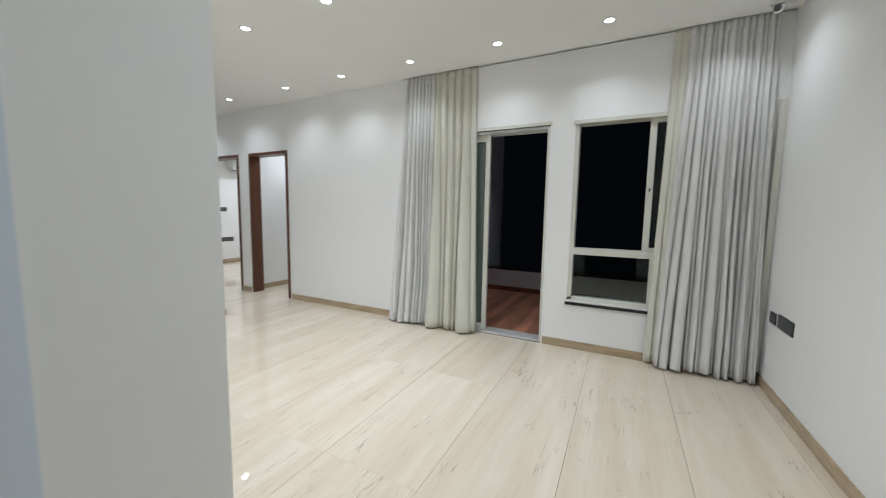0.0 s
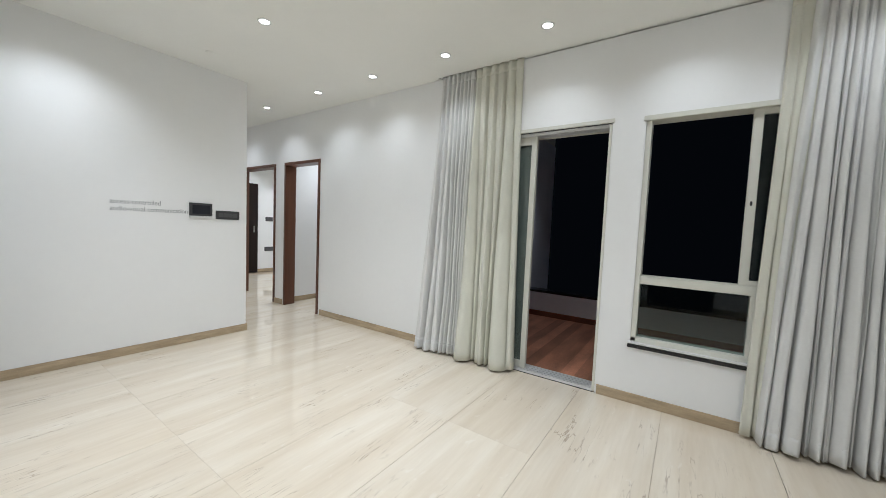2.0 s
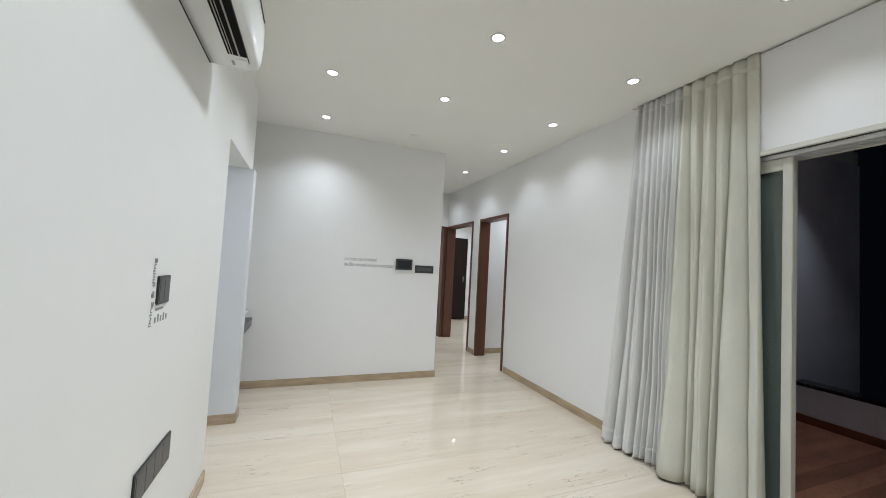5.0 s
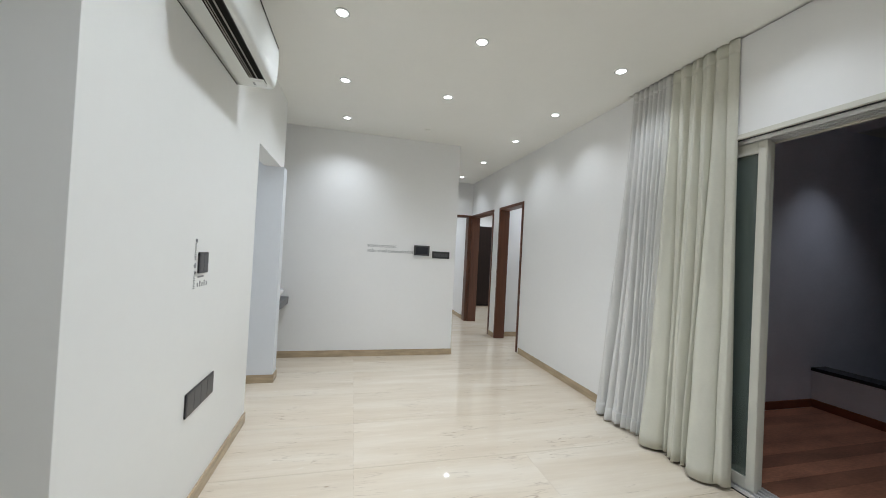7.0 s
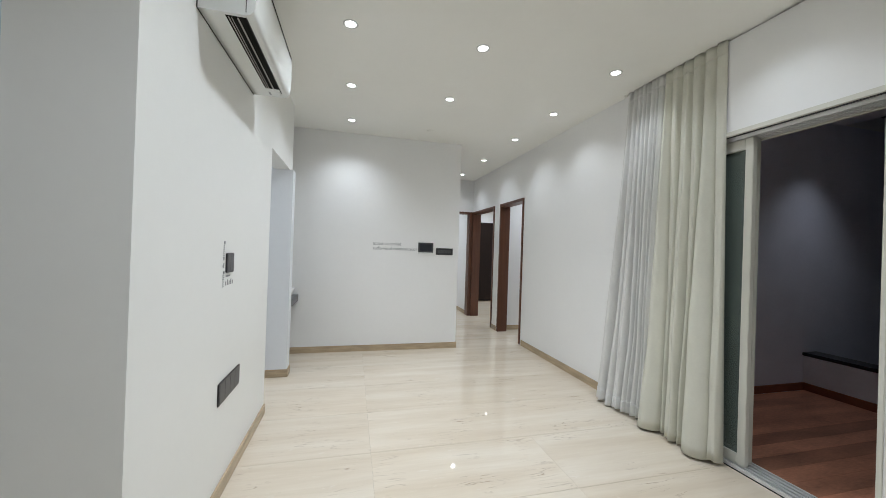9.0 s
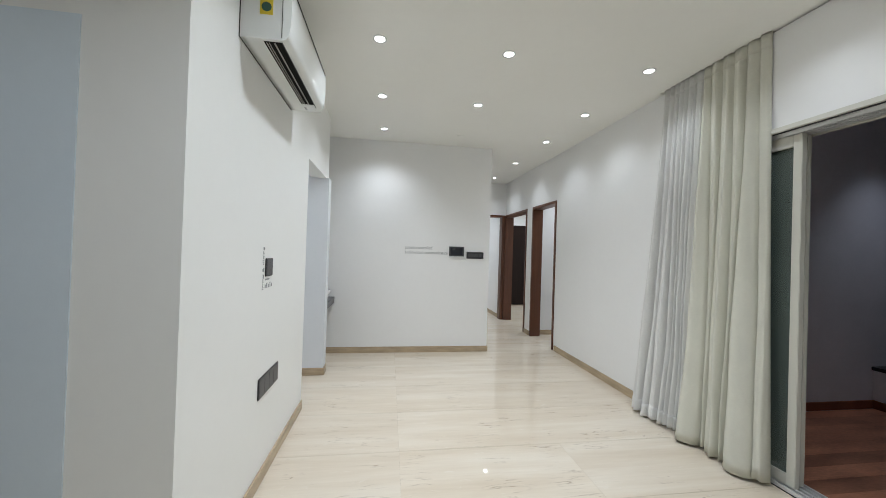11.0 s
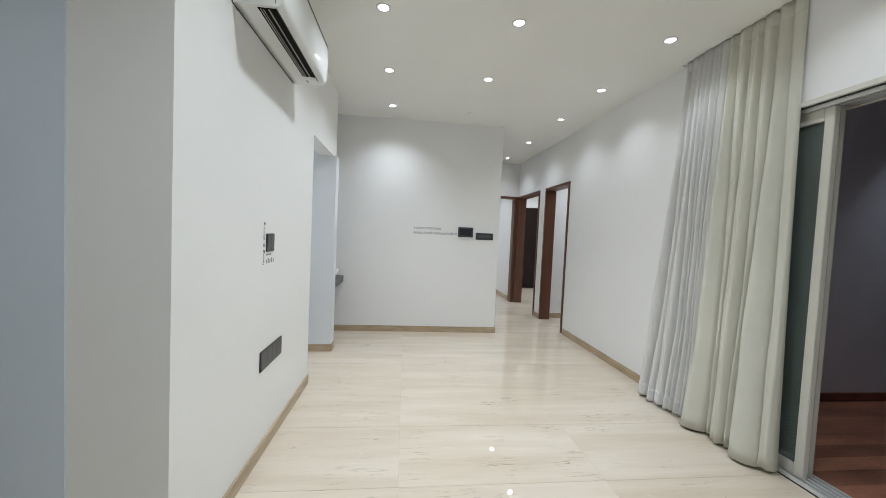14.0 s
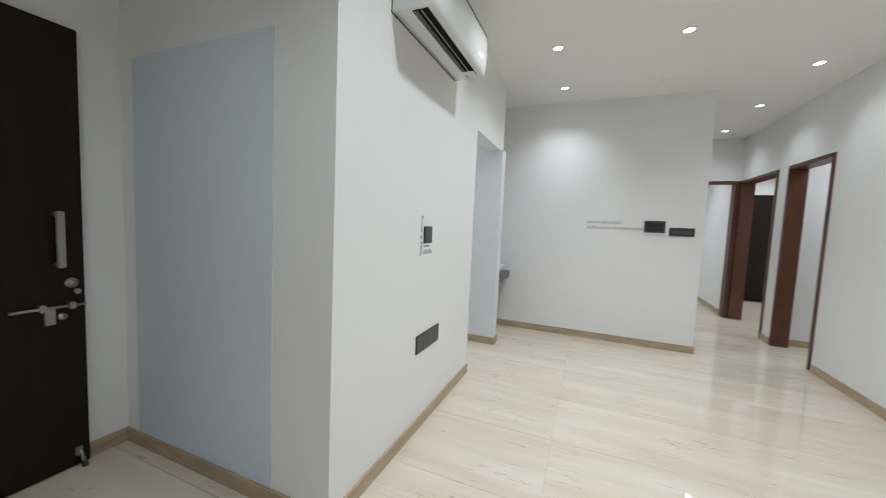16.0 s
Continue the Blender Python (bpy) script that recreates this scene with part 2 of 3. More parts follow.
floor = structure("floor", boxes((-7.75, XR + 0.15, YD - 0.2, 4.37, -0.12, -0.012), (-7.75, -1.3, 4.37, 7.7, -0.12, -0.012)), GROUT, "polished cream marble slab floor with brown veins", "floor")
structure("balcony_floor", boxes((-1.4, 2.3, 4.46, 6.75, -0.12, -0.02)), DECKSKIRT, "base under the balcony deck", "floor")

structure("wall_windows", boxes(
    (-5.61, -5.452, YW, 4.44, 0, TOP), (-5.452, -4.32, YW, 4.44, 2.10, TOP), (-4.32, -4.07, YW, 4.44, 0, TOP),
    (-4.07, -3.245, YW, 4.44, 2.10, TOP), (-3.245, -1.30, YW, 4.44, 0, TOP), (-1.30, -1.10, YW, 4.46, 0, CEIL),
    (-1.10, 0.315, YW, 4.46, 2.12, CEIL), (0.315, 0.54, YW, 4.46, 0, CEIL), (0.54, 1.30, YW, 4.46, 2.12, CEIL),
    (0.54, 1.30, YW, 4.46, 0, 0.44), (1.30, XR, YW, 4.46, 0, CEIL), (-1.30, XR, 4.38, 4.46, CEIL, TOP)), WALL, "white painted wall with doors and windows", "wall")
structure("wall_intercom", boxes((XF - 0.15, XF, 0.75, 3.33, 0, TOP), (-5.46, XF - 0.15, 3.18, 3.33, 0, TOP)), WALL, "white painted wall beside the corridor", "wall")
structure("wall_air_conditioner", boxes((-1.62, XE, YT - 0.15, YT, 0, TOP)), SATIN, "white satin wall behind the air conditioner", "wall")
structure("wall_entrance_passage", boxes((XE - 0.15, XE, YD, YT - 0.15, 0, TOP)), SATIN, "white satin wall of the entrance passage", "wall")
structure("wall_lintel", boxes((-2.56, -1.62, YT - 0.15, YT, 2.06, TOP)), SATIN, "white lintel over the passage opening", "wall")
structure("wall_passage", boxes((-1.77, -1.62, -0.06, YT - 0.15, 0, TOP)), SATIN, "white satin wall of the inner passage", "wall")
structure("wall_pier", boxes((-2.56, -2.42, -0.06, YT - 0.15, 0, TOP), (-2.56, -2.42, YT - 0.15, YT + 0.03, 0, 2.06)), PALEBLUE, "pale blue pier between passage and basin niche", "wall")
structure("wall_basin_niche", boxes((-3.22, -2.56, 0.75, 0.87, 0, TOP)), WALL, "white wall behind the wash basin", "wall")
structure("wall_side", boxes((XR, XR + 0.15, YD - 0.2, YW + 0.16, 0, TOP)), WALL, "plain white painted wall with sockets", "wall")
structure("wall_entrance", boxes((-2.60, 0.305, YD - 0.15, YD, 0, TOP), (0.305, 1.27, YD - 0.15, YD, 2.10, TOP), (1.27, XR, YD - 0.15, YD, 0, TOP)), WALL, "white painted wall round the entrance door", "wall")
structure("wall_corridor_end", boxes((-5.61, -5.46, 3.33, 3.42, 0, TOP), (-5.61, -5.46, 3.42, 4.29, 2.10, TOP), (-5.61, -5.46, 4.29, 4.30, 0, TOP), (-5.61, -5.46, 1.6, 3.33, 0, TOP)), WALL, "white corridor end wall with a doorway", "wall")
structure("wall_rooms", boxes(
    (-7.75, -5.61, 4.25, 4.44, 0, TOP), (-7.75, -7.55, 1.6, 4.26, 0, TOP), (-7.75, -5.46, 1.45, 1.6, 0, TOP),
    (-7.75, -7.55, 4.44, 7.7, 0, TOP), (-7.55, -1.45, 7.55, 7.7, 0, TOP), (-4.30, -4.17, 4.44, 7.55, 0, TOP), (-1.45, -1.25, 4.46, 7.8, 0, TOP)), WALL, "white painted walls of the rooms beyond", "wall")

structure("ceiling", boxes(
    (-7.75, XR + 0.15, YD - 0.2, SLOT, CEIL, CEIL + 0.03), (-7.75, -1.31, SLOT, YW, CEIL, CEIL + 0.03),
    (-1.31, XR, SLOT, 4.38, 2.754, TOP), (-1.31, XR, SLOT - 0.015, SLOT - 0.001, CEIL + 0.03, TOP), (-1.325, -1.31, SLOT, YW, CEIL + 0.03, TOP),
    (-7.75, -1.3, 4.44, 7.7, CEIL, CEIL + 0.03)), CEILING, "flat white ceiling with a curtain slot", "ceiling")
structure("balcony_ceiling", boxes((-1.25, 2.3, 4.46, 7.0, 2.78, 2.95)), BALCONY, "plain grey balcony soffit", "ceiling")
structure("balcony_wall", boxes((-1.25, -1.235, 4.46, 7.8, -0.02, 2.78), (2.15, 2.3, 4.46, 7.8, -0.02, 2.78)), BALCONY, "white rendered balcony side wall, bluish night light in its colour", "wall")
structure("parapet", boxes((-1.235, 2.15, 6.48, 6.63, -0.02, 0.352)), BALCONY, "low rendered balcony parapet", "parapet")
structure("parapet_coping", boxes((-1.235, 2.15, 6.455, 6.66, 0.352, 0.385), bevel=0.004), BLACK, "black granite coping on the parapet", "coping")
structure("balcony_skirting", boxes((-1.235, -1.222, 4.47, 6.48, 0.001, 0.075), (-1.222, 2.15, 6.467, 6.48, 0.001, 0.075)), DECKSKIRT, "reddish brown balcony skirting", "skirting")

# skirting of beige stone, proud of the walls
S, H = 0.012, 0.075
structure("skirting", boxes(
    (-4.32, -4.11, YW - S, YW, 0, H), (-3.205, -1.0, YW - S, YW, 0, H), (0.33, XR - S, YW - S, YW, 0, H),
    (XF, XF + S, 0.87, 3.33, 0, H), (XF - 0.1, XF + S, 3.33, 3.33 + S, 0, H), (-5.44, XF - 0.1, 3.33, 3.33 + S, 0, H),
    (-1.62, XE + S, YT, YT + S, 0, H), (XE, XE + S, YD + S, YT, 0, H),
    (-2.42, -2.42 + S, 0.0, YT + 0.03 + S, 0, H), (-2.56, -2.42, YT + 0.03, YT + 0.03 + S, 0, H),
    (XE, 0.305, YD, YD + S, 0, H), (1.27, XR - S, YD, YD + S, 0, H), (XR - S, XR, YD, YW, 0, H),
    (-7.55, -5.61, 4.25 - S, 4.25, 0, H), (-7.55, -7.55 + S, 5.72, 7.55, 0, H), (-4.17, -4.17 + S, 4.5, 7.55, 0, H), (-7.55, -7.55 + S, 1.6, 4.24, 0, H),
    bevel=0.002), SKIRT, "beige stone skirting along the walls", "skirting")


def door_frame(name, x0, x1):
    """A brown door lining in the window wall, with thin architraves."""
    d = thing(name, ((x0 + x1) / 2, YW, 0), "brown laminate door frame, doorway standing open", "door frame", "corridor door frames", "structure")
    w = 0.04
    part("jamb", boxes((x0, x0 + w, YW - 0.014, 4.455, 0, 2.10), bevel=0.003), BROWN, d)
    part("jamb", boxes((x1 - w, x1, YW - 0.014, 4.455, 0, 2.10), bevel=0.003), BROWN, d)
    part("head", boxes((x0 + w, x1 - w, YW - 0.014, 4.455, 2.10 - w, 2.10), bevel=0.003), BROWN, d)


door_frame("door_1", -4.075, -3.242)
door_frame("door_2", -5.456, -4.318)
d = thing("door_3", (-5.46, 3.84, 0), "brown laminate door frame at the corridor end", "door frame", "corridor door frames", "structure")
part("jamb", boxes((-5.615, -5.446, 3.42, 3.46, 0, 2.10), bevel=0.003), BROWN, d)
part("jamb", boxes((-5.615, -5.446, 4.225, 4.285, 0, 2.10), bevel=0.003), BROWN, d)
part("head", boxes((-5.615, -5.446, 3.46, 4.225, 2.06, 2.10), bevel=0.003), BROWN, d)

# sliding balcony door: fixed sash behind the curtain, open leaf pushed behind it
d = thing("door_4", (-0.4, 4.38, 0), "ivory aluminium sliding balcony door, pushed open", "sliding door", kind="structure")
part("frame_head", boxes((-1.10, 0.33, 4.285, 4.304, 2.106, 2.135), (-1.10, 0.315, 4.44, 4.46, 2.075, 2.12), bevel=0.002), FRAME, d)
part("head_channel", boxes((-1.07, 0.295, 4.304, 4.44, 2.104, 2.12)), RUBBER_AND_GAPS, d, "dark channel of the head track")
part("frame_jamb", boxes((0.295, 0.315, 4.292, 4.46, 0.012, 2.095), bevel=0.002), FRAME, d)
part("frame_jamb", boxes((-1.10, -1.07, 4.30, 4.46, 0.012, 2.095), bevel=0.002), FRAME, d)
track = part("track", boxes((-1.07, 0.295, 4.30, 4.46, -0.01, 0.004)), RUBBER_AND_GAPS, d, "floor track with dark grooves")
for i in range(5):
    part("rail", boxes((-1.07, 0.295, 4.304 + i * 0.0345, 4.316 + i * 0.0345, 0.004, 0.024)), ALU, track)
for i in range(4):
    part("head_rail", boxes((-1.07, 0.295, 4.322 + i * 0.032, 4.328 + i * 0.032, 2.080, 2.104)), ALU, d)
for yy, xo in ((4.335, -0.285), (4.395, -0.305)):
    leaf = part("sash", boxes((xo - 0.047, xo, yy, yy + 0.035, 0.02, 2.08), (-1.07, -1.01, yy, yy + 0.035, 0.02, 2.08), (-1.01, xo - 0.047, yy, yy + 0.035, 0.02, 0.085),
                              (-1.01, xo - 0.047, yy, yy + 0.035, 2.01, 2.08), bevel=0.003), FRAME, d)
    pane = part("pane", boxes((-1.01, xo - 0.047, yy + 0.015, yy + 0.021, 0.085, 2.01)), DOORGLASS, leaf)
    pane.visible_shadow = False

# window: open sliding sash above, fixed light below
d = thing("window_1", (0.92, 4.36, 0.44), "ivory aluminium window, sliding sash open above fixed pane", "window", kind="structure")
part("window_frame", boxes((0.54, 0.575, 4.31, 4.43, 0.47, 2.09), (1.265, 1.30, 4.31, 4.43, 0.47, 2.09), (0.525, 1.30, 4.285, 4.43, 2.09, 2.125),
                           (0.54, 1.30, 4.31, 4.43, 0.455, 0.50), bevel=0.003), FRAME, d)
part("transom", boxes((0.575, 1.265, 4.305, 4.43, 0.905, 0.965), bevel=0.004), FRAME, d)
part("window_post", boxes((1.20, 1.265, 4.305, 4.40, 0.50, 0.905), bevel=0.003), FRAME, d)
sash = part("sash", boxes((1.135, 1.185, 4.325, 4.36, 0.965, 2.09), (1.185, 1.265, 4.325, 4.36, 0.965, 1.0), (1.185, 1.265, 4.325, 4.36, 2.055, 2.09), bevel=0.003), FRAME, d)
part("latch", boxes((1.154, 1.166, 4.318, 4.325, 1.48, 1.51), bevel=0.003), RUBBER_AND_GAPS, sash)
for r in ((1.185, 1.265, 4.340, 4.345, 1.0, 2.055), (0.575, 1.20, 4.355, 4.361, 0.50, 0.905)):
    pane = part("pane", boxes(r), GLASS, d)
    pane.visible_shadow = False
part("window_sill", boxes((0.525, 1.25, 4.285, 4.31, 0.452, 0.468), bevel=0.003), ALU, d, "bright aluminium sill edge")
part("stone_sill", boxes((0.525, 1.25, 4.28, 4.30, 0.425, 0.450), bevel=0.002), BLACK, d, "black granite sill")
structure("trim", boxes((1.94, 1.984, 4.27, 4.30, 0.08, 2.13), bevel=0.003), FRAME, "narrow ivory trim in the curtain corner", "trim")

# flush pale blue panel in the entrance passage
structure("wall_panel", boxes((XE, XE + 0.004, 0.03, 1.0, H + 0.002, 2.045)), BLUE, "pale blue painted panel in the entrance passage", "wall panel")


# ---- entrance door ----
def entrance_door():
    d = thing("door_5", (0.82, 0, 0), "dark wenge entrance door, closed, with steel furniture", "door", kind="structure")
    part("leaf", boxes((0.345, 1.29, YD - 0.02, YD + 0.035, 0.006, 2.10), bevel=0.003), DARKWOOD, d)
    part("door_frame", boxes((0.335, 0.345, YD - 0.15, YD + 0.004, 0, 2.10), (1.29, 1.30, YD - 0.15, YD + 0.004, 0, 2.10)), BROWN, d)
    f = YD + 0.035
    pull = part("pull_handle", boxes((0.425, 0.455, f + 0.035, f + 0.05, 1.0, 1.26), (0.425, 0.455, f, f + 0.035, 1.235, 1.26), (0.425, 0.455, f, f + 0.035, 1.0, 1.025), bevel=0.004), STEEL, d, "square steel pull handle")
    bm = rod(bmesh.new(), (0.395, f, 0.922), (0.395, f + 0.012, 0.922), 0.024)
    rod(bm, (0.395, f + 0.012, 0.922), (0.395, f + 0.022, 0.922), 0.014)
    part("lock", bm, STEEL, d, "round steel lock", True)
    part("key_cover", rod(bmesh.new(), (0.375, f, 0.878), (0.375, f + 0.01, 0.878), 0.013), STEEL, d)
    bolt = part("bolt", rod(bmesh.new(), (0.352, f + 0.018, 0.815), (0.60, f + 0.018, 0.815), 0.007), STEEL, d, "sliding steel bolt", True)
    for bx in (0.40, 0.50):
        part("bolt_clip", boxes((bx - 0.012, bx + 0.012, f, f + 0.03, 0.800, 0.832), bevel=0.003), STEEL, bolt)
    part("hasp", boxes((0.455, 0.492, f, f + 0.016, 0.735, 0.808), bevel=0.003), STEEL, bolt)
    part("staple", rod(bmesh.new(), (0.432, f, 0.765), (0.432, f + 0.014, 0.765), 0.016), STEEL, bolt, "", True)
    stop = part("door_stop", boxes((0.375, 0.402, f, f + 0.012, 0.055, 0.10), bevel=0.003), STEEL, d, "folding steel door stop")
    part("stop_leg", rod(bmesh.new(), (0.388, f + 0.016, 0.085), (0.378, f + 0.03, 0.02), 0.008), STEEL, stop, "", True)
    part("stop_foot", rod(bmesh.new(), (0.378, f + 0.03, 0.02), (0.376, f + 0.033, 0.001), 0.012), RUBBER_AND_GAPS, stop, "black rubber foot", True)

    for ob in d.children_recursive:
        if ob.parent == d:
            ob.location.x -= 0.03


entrance_door()


# ---- ceiling fittings ----
def downlight(place):
    d = thing("downlight", place, "small round white recessed ceiling downlight, lit", "downlight", "ceiling downlights")
    part("trim_ring", lathe(bmesh.new(), [(0.047, 0.0), (0.047, -0.003), (0.043, -0.006), (0.036, -0.006), (0.033, -0.003), (0.033, 0.0)], place), WHITEPL, d, "white trim ring", True)
    part("lens", lathe(bmesh.new(), [(0.034, -0.0025), (0.028, -0.0035), (0.0005, -0.004)], place), LENS, d, "glowing white lens", True)
    return d


first = downlight((*LAMPS[0], CEIL))
for lx, ly in LAMPS[1:]:
    copy_thing(first, Matrix.Translation((lx, ly, CEIL)))

d = thing("ceiling_cap", (-2.80, 2.80, CEIL), "small flush white round ceiling cover", "ceiling cover")
part("cap", lathe(bmesh.new(), [(0.04, 0), (0.04, -0.003), (0.036, -0.005), (0.0005, -0.005)], (-2.80, 2.80, CEIL)), CEILING, d, "", True)

d = thing("security_camera", (1.835, 4.125, CEIL), "small white and black dome camera under the ceiling", "camera")
part("base", lathe(bmesh.new(), [(0.045, 0), (0.045, -0.012), (0.036, -0.022), (0.0005, -0.022)], (1.835, 4.125, CEIL)), WHITEPL, d, "", True)
bm = bmesh.new()
bmesh.ops.create_uvsphere(bm, u_segments=20, v_segments=12, radius=0.033, matrix=Matrix.Translation((1.835, 4.125, CEIL - 0.04)))
eye = part("eye", bm, WHITEPL, d, "white camera ball", True)
c0 = Vector((1.835, 4.125, CEIL - 0.04))
aim = Vector((-0.45, -0.8, -0.35)).normalized()
part("lens", rod(bmesh.new(), c0 + aim * 0.024, c0 + aim * 0.0345, 0.021), SCREEN, eye, "black lens window")
part("arm", boxes((1.865, 1.93, 4.105, 4.145, CEIL - 0.02, CEIL), bevel=0.004), WHITEPL, d)


# ---- air conditioner ----
def air_conditioner():
    x0, x1, z0, z1 = -1.055, -0.232, 2.238, 2.53
    d = thing("air_conditioner", ((x0 + x1) / 2, YT, z0), "white split air conditioner high on the wall", "air conditioner")
    prof = [(0.0, z0), (0.04, z0), (0.09, z0), (0.165, z0), (0.180, z0 + 0.001), (0.190, z0 + 0.004), (0.198, z0 + 0.010), (0.204, z0 + 0.018),
            (0.209, z0 + 0.032), (0.213, z0 + 0.060), (0.217, z0 + 0.13), (0.217, z1 - 0.08), (0.214, z1 - 0.04), (0.206, z1 - 0.018), (0.190, z1 - 0.004), (0.175, z1), (0.0, z1)]

    def slab(xa, xb, profile):
        bm = bmesh.new()
        rings = [[bm.verts.new((x, YT + dy, z)) for dy, z in profile] for x in (xa, xb)]
        k = len(profile)
        for i in range(k):
            bm.faces.new((rings[0][i], rings[0][(i + 1) % k], rings[1][(i + 1) % k], rings[1][i]))
        for x in (xa, xb):
            bm.faces.new([bm.verts.new((x, YT + dy, z)) for dy, z in profile])
        return bm

    part("body", slab(x0, x1, prof), GLOSS, d, "glossy white casing", True)
    # black rim paints the shadow gap where casing meets wall
    part("back_plate", boxes((x0 - 0.001, x1 + 0.002, YT, YT + 0.004, z0 - 0.002, z1 + 0.002)), RUBBER_AND_GAPS, d, "black plate drawing the shadow gap at the wall")
    part("side_seam", boxes((x1 - 0.001, x1 + 0.0012, YT + 0.176, YT + 0.1785, z0 + 0.012, z1 - 0.01)), RUBBER_AND_GAPS, d)
    part("front_seam", boxes((x0 + 0.02, x1 + 0.0015, YT + 0.210, YT + 0.2185, z1 - 0.052, z1 - 0.048)), RUBBER_AND_GAPS, d)
    # outlet in the underside, with two louvres
    # a flush black box, no opening: the slot's darkness is painted
    out = part("outlet", boxes((x0 + 0.125, x1 - 0.018, YT + 0.096, YT + 0.172, z0 - 0.002, z0 + 0.006)), OUTLET_SHADE, d, "flat black strip, painted shade of the open outlet")
    for y, w in ((0.1045, 0.005), (0.116, 0.0035), (0.138, 0.007)):
        part("louvre", boxes((x0 + 0.128, x1 - 0.021, YT + y, YT + y + w, z0 - 0.006, z0 - 0.002), bevel=0.0015), FIN, out)
    part("outlet_lip", boxes((x0 + 0.07, x1 - 0.016, YT + 0.1725, YT + 0.176, z0 - 0.0035, z0 + 0.004), bevel=0.001), RUBBER_AND_GAPS, out)
    part("receiver", boxes((x0 + 0.03, x0 + 0.098, YT + 0.118, YT + 0.168, z0 - 0.003, z0 + 0.004), bevel=0.002), WHITEPL, d, "small white receiver window")
    part("label", boxes((x0 + 0.03, x0 + 0.07, YT + 0.10, YT + 0.112, z0 - 0.001, z0)), INK, d)
    st = part("sticker", boxes((x1, x1 + 0.0015, YT + 0.083, YT + 0.137, z0 + 0.108, z0 + 0.262)), YELLOW, d, "yellow energy sticker")
    part("sticker_print", rod(bmesh.new(), (x1 + 0.0012, YT + 0.11, z0 + 0.142), (x1 + 0.0022, YT + 0.11, z0 + 0.142), 0.021), GREEN, st, "round green print")
    for k in range(3):
        part("sticker_bar", boxes((x1 + 0.001, x1 + 0.0022, YT + 0.092, YT + 0.130 - 0.012 * (k % 2), z0 + 0.196 + 0.020 * k, z0 + 0.206 + 0.020 * k)), GREEN, st)


air_conditioner()


# ---- plates, intercom and lettering ----
def plate(name, x0, x1, y0, y1, z0, z1, normal, count, label, category, inset=0.012):
    """A dark switch or socket plate, count keys in a row, on a wall that faces normal."""
    d = thing(name, ((x0 + x1) / 2, (y0 + y1) / 2, z0), label, category, "switch and socket plates")
    part("plate", boxes((x0, x1, y0, y1, z0, z1), bevel=0.0025), PLATE, d)
    axis = 1 if normal[0] else 0
    lo, hi = ((y0, y1) if axis else (x0, x1))
    lo, hi = lo + inset, hi - inset
    step = (hi - lo) / count
    for i in range(count):
        a, b = lo + i * step + 0.0015, lo + (i + 1) * step - 0.0015
        if axis:
            face = x1 if normal[0] > 0 else x0
            r = (face - 0.001, face + 0.001, a, b, z0 + inset, z1 - inset)
        else:
            r = (a, b, y1 - 0.001, y1 + 0.001, z0 + inset, z1 - inset)
        part("key", boxes(r, bevel=0.0004), KEYCAP, d)
    return d


plate("switch_plate", XF, XF + 0.01, 3.017, 3.25, 1.245, 1.335, (1, 0, 0), 4, "black switch plate on the wall beside the intercom", "switch", 0.024)
plate("switch_plate", -0.775, -0.665, YT, YT + 0.008, 1.155, 1.257, (0, 1, 0), 2, "graphite switch plate below the air conditioner", "switch", 0.01)
plate("socket_plate", -0.945, -0.612, YT, YT + 0.008, 0.487, 0.602, (0, 1, 0), 4, "long graphite socket plate low on the wall", "socket", 0.01)
plate("socket_plate", XR - 0.008, XR, 4.05, 4.165, 0.515, 0.60, (-1, 0, 0), 1, "small dark socket plate beside the curtain", "socket", 0.012)
plate("socket_plate", XR - 0.008, XR, 3.765, 4.015, 0.515, 0.612, (-1, 0, 0), 3, "wide dark socket plate beside the curtain", "socket", 0.012)
plate("switch_plate", -7.55, -7.54, 5.90, 6.08, 1.22, 1.32, (1, 0, 0), 2, "dark switch plate in the far room", "switch", 0.012)
plate("socket_plate", -7.55, -7.54, 5.88, 6.22, 0.50, 0.60, (1, 0, 0), 3, "dark socket plate in the far room", "socket", 0.012)

d = thing("intercom", (XF, 2.878, 1.255), "black video intercom screen with a white lower edge", "intercom")
part("body", boxes((XF, XF + 0.022, 2.778, 2.978, 1.272, 1.40), bevel=0.003), PLATE, d)
part("screen", boxes((XF + 0.021, XF + 0.0235, 2.800, 2.956, 1.292, 1.380)), SCREEN, d, "dark glass screen")
part("lower_edge", boxes((XF, XF + 0.024, 2.778, 2.978, 1.254, 1.271), bevel=0.003), WHITEPL, d, "white lower edge")


def lettering(text, size, m, width, label):
    """Thin raised grey letters in the plane of m, stretched to the given width."""
    curve = bpy.data.curves.new("lettering", "FONT")
    curve.body, curve.size, curve.extrude = text, size, 0.0006
    temp = bpy.data.objects.new("lettering_curve", curve)
    me = bpy.data.meshes.new_from_object(temp)
    bpy.data.objects.remove(temp)
    me.name = "lettering"
    xs = [v.co.x for v in me.vertices]
    k = width / (max(xs) - min(xs))
    for v in me.vertices:
        v.co.x = (v.co.x - min(xs)) * k
    me.materials.clear()
    me.materials.append(INK)
    ob = tagged(new("lettering", me), label, "lettering")
    ob.matrix_world = m
    return ob


def axes(x, y, z, at):
    m = Matrix((x, y, z)).transposed().to_4x4()
    m.translation = at
    return m


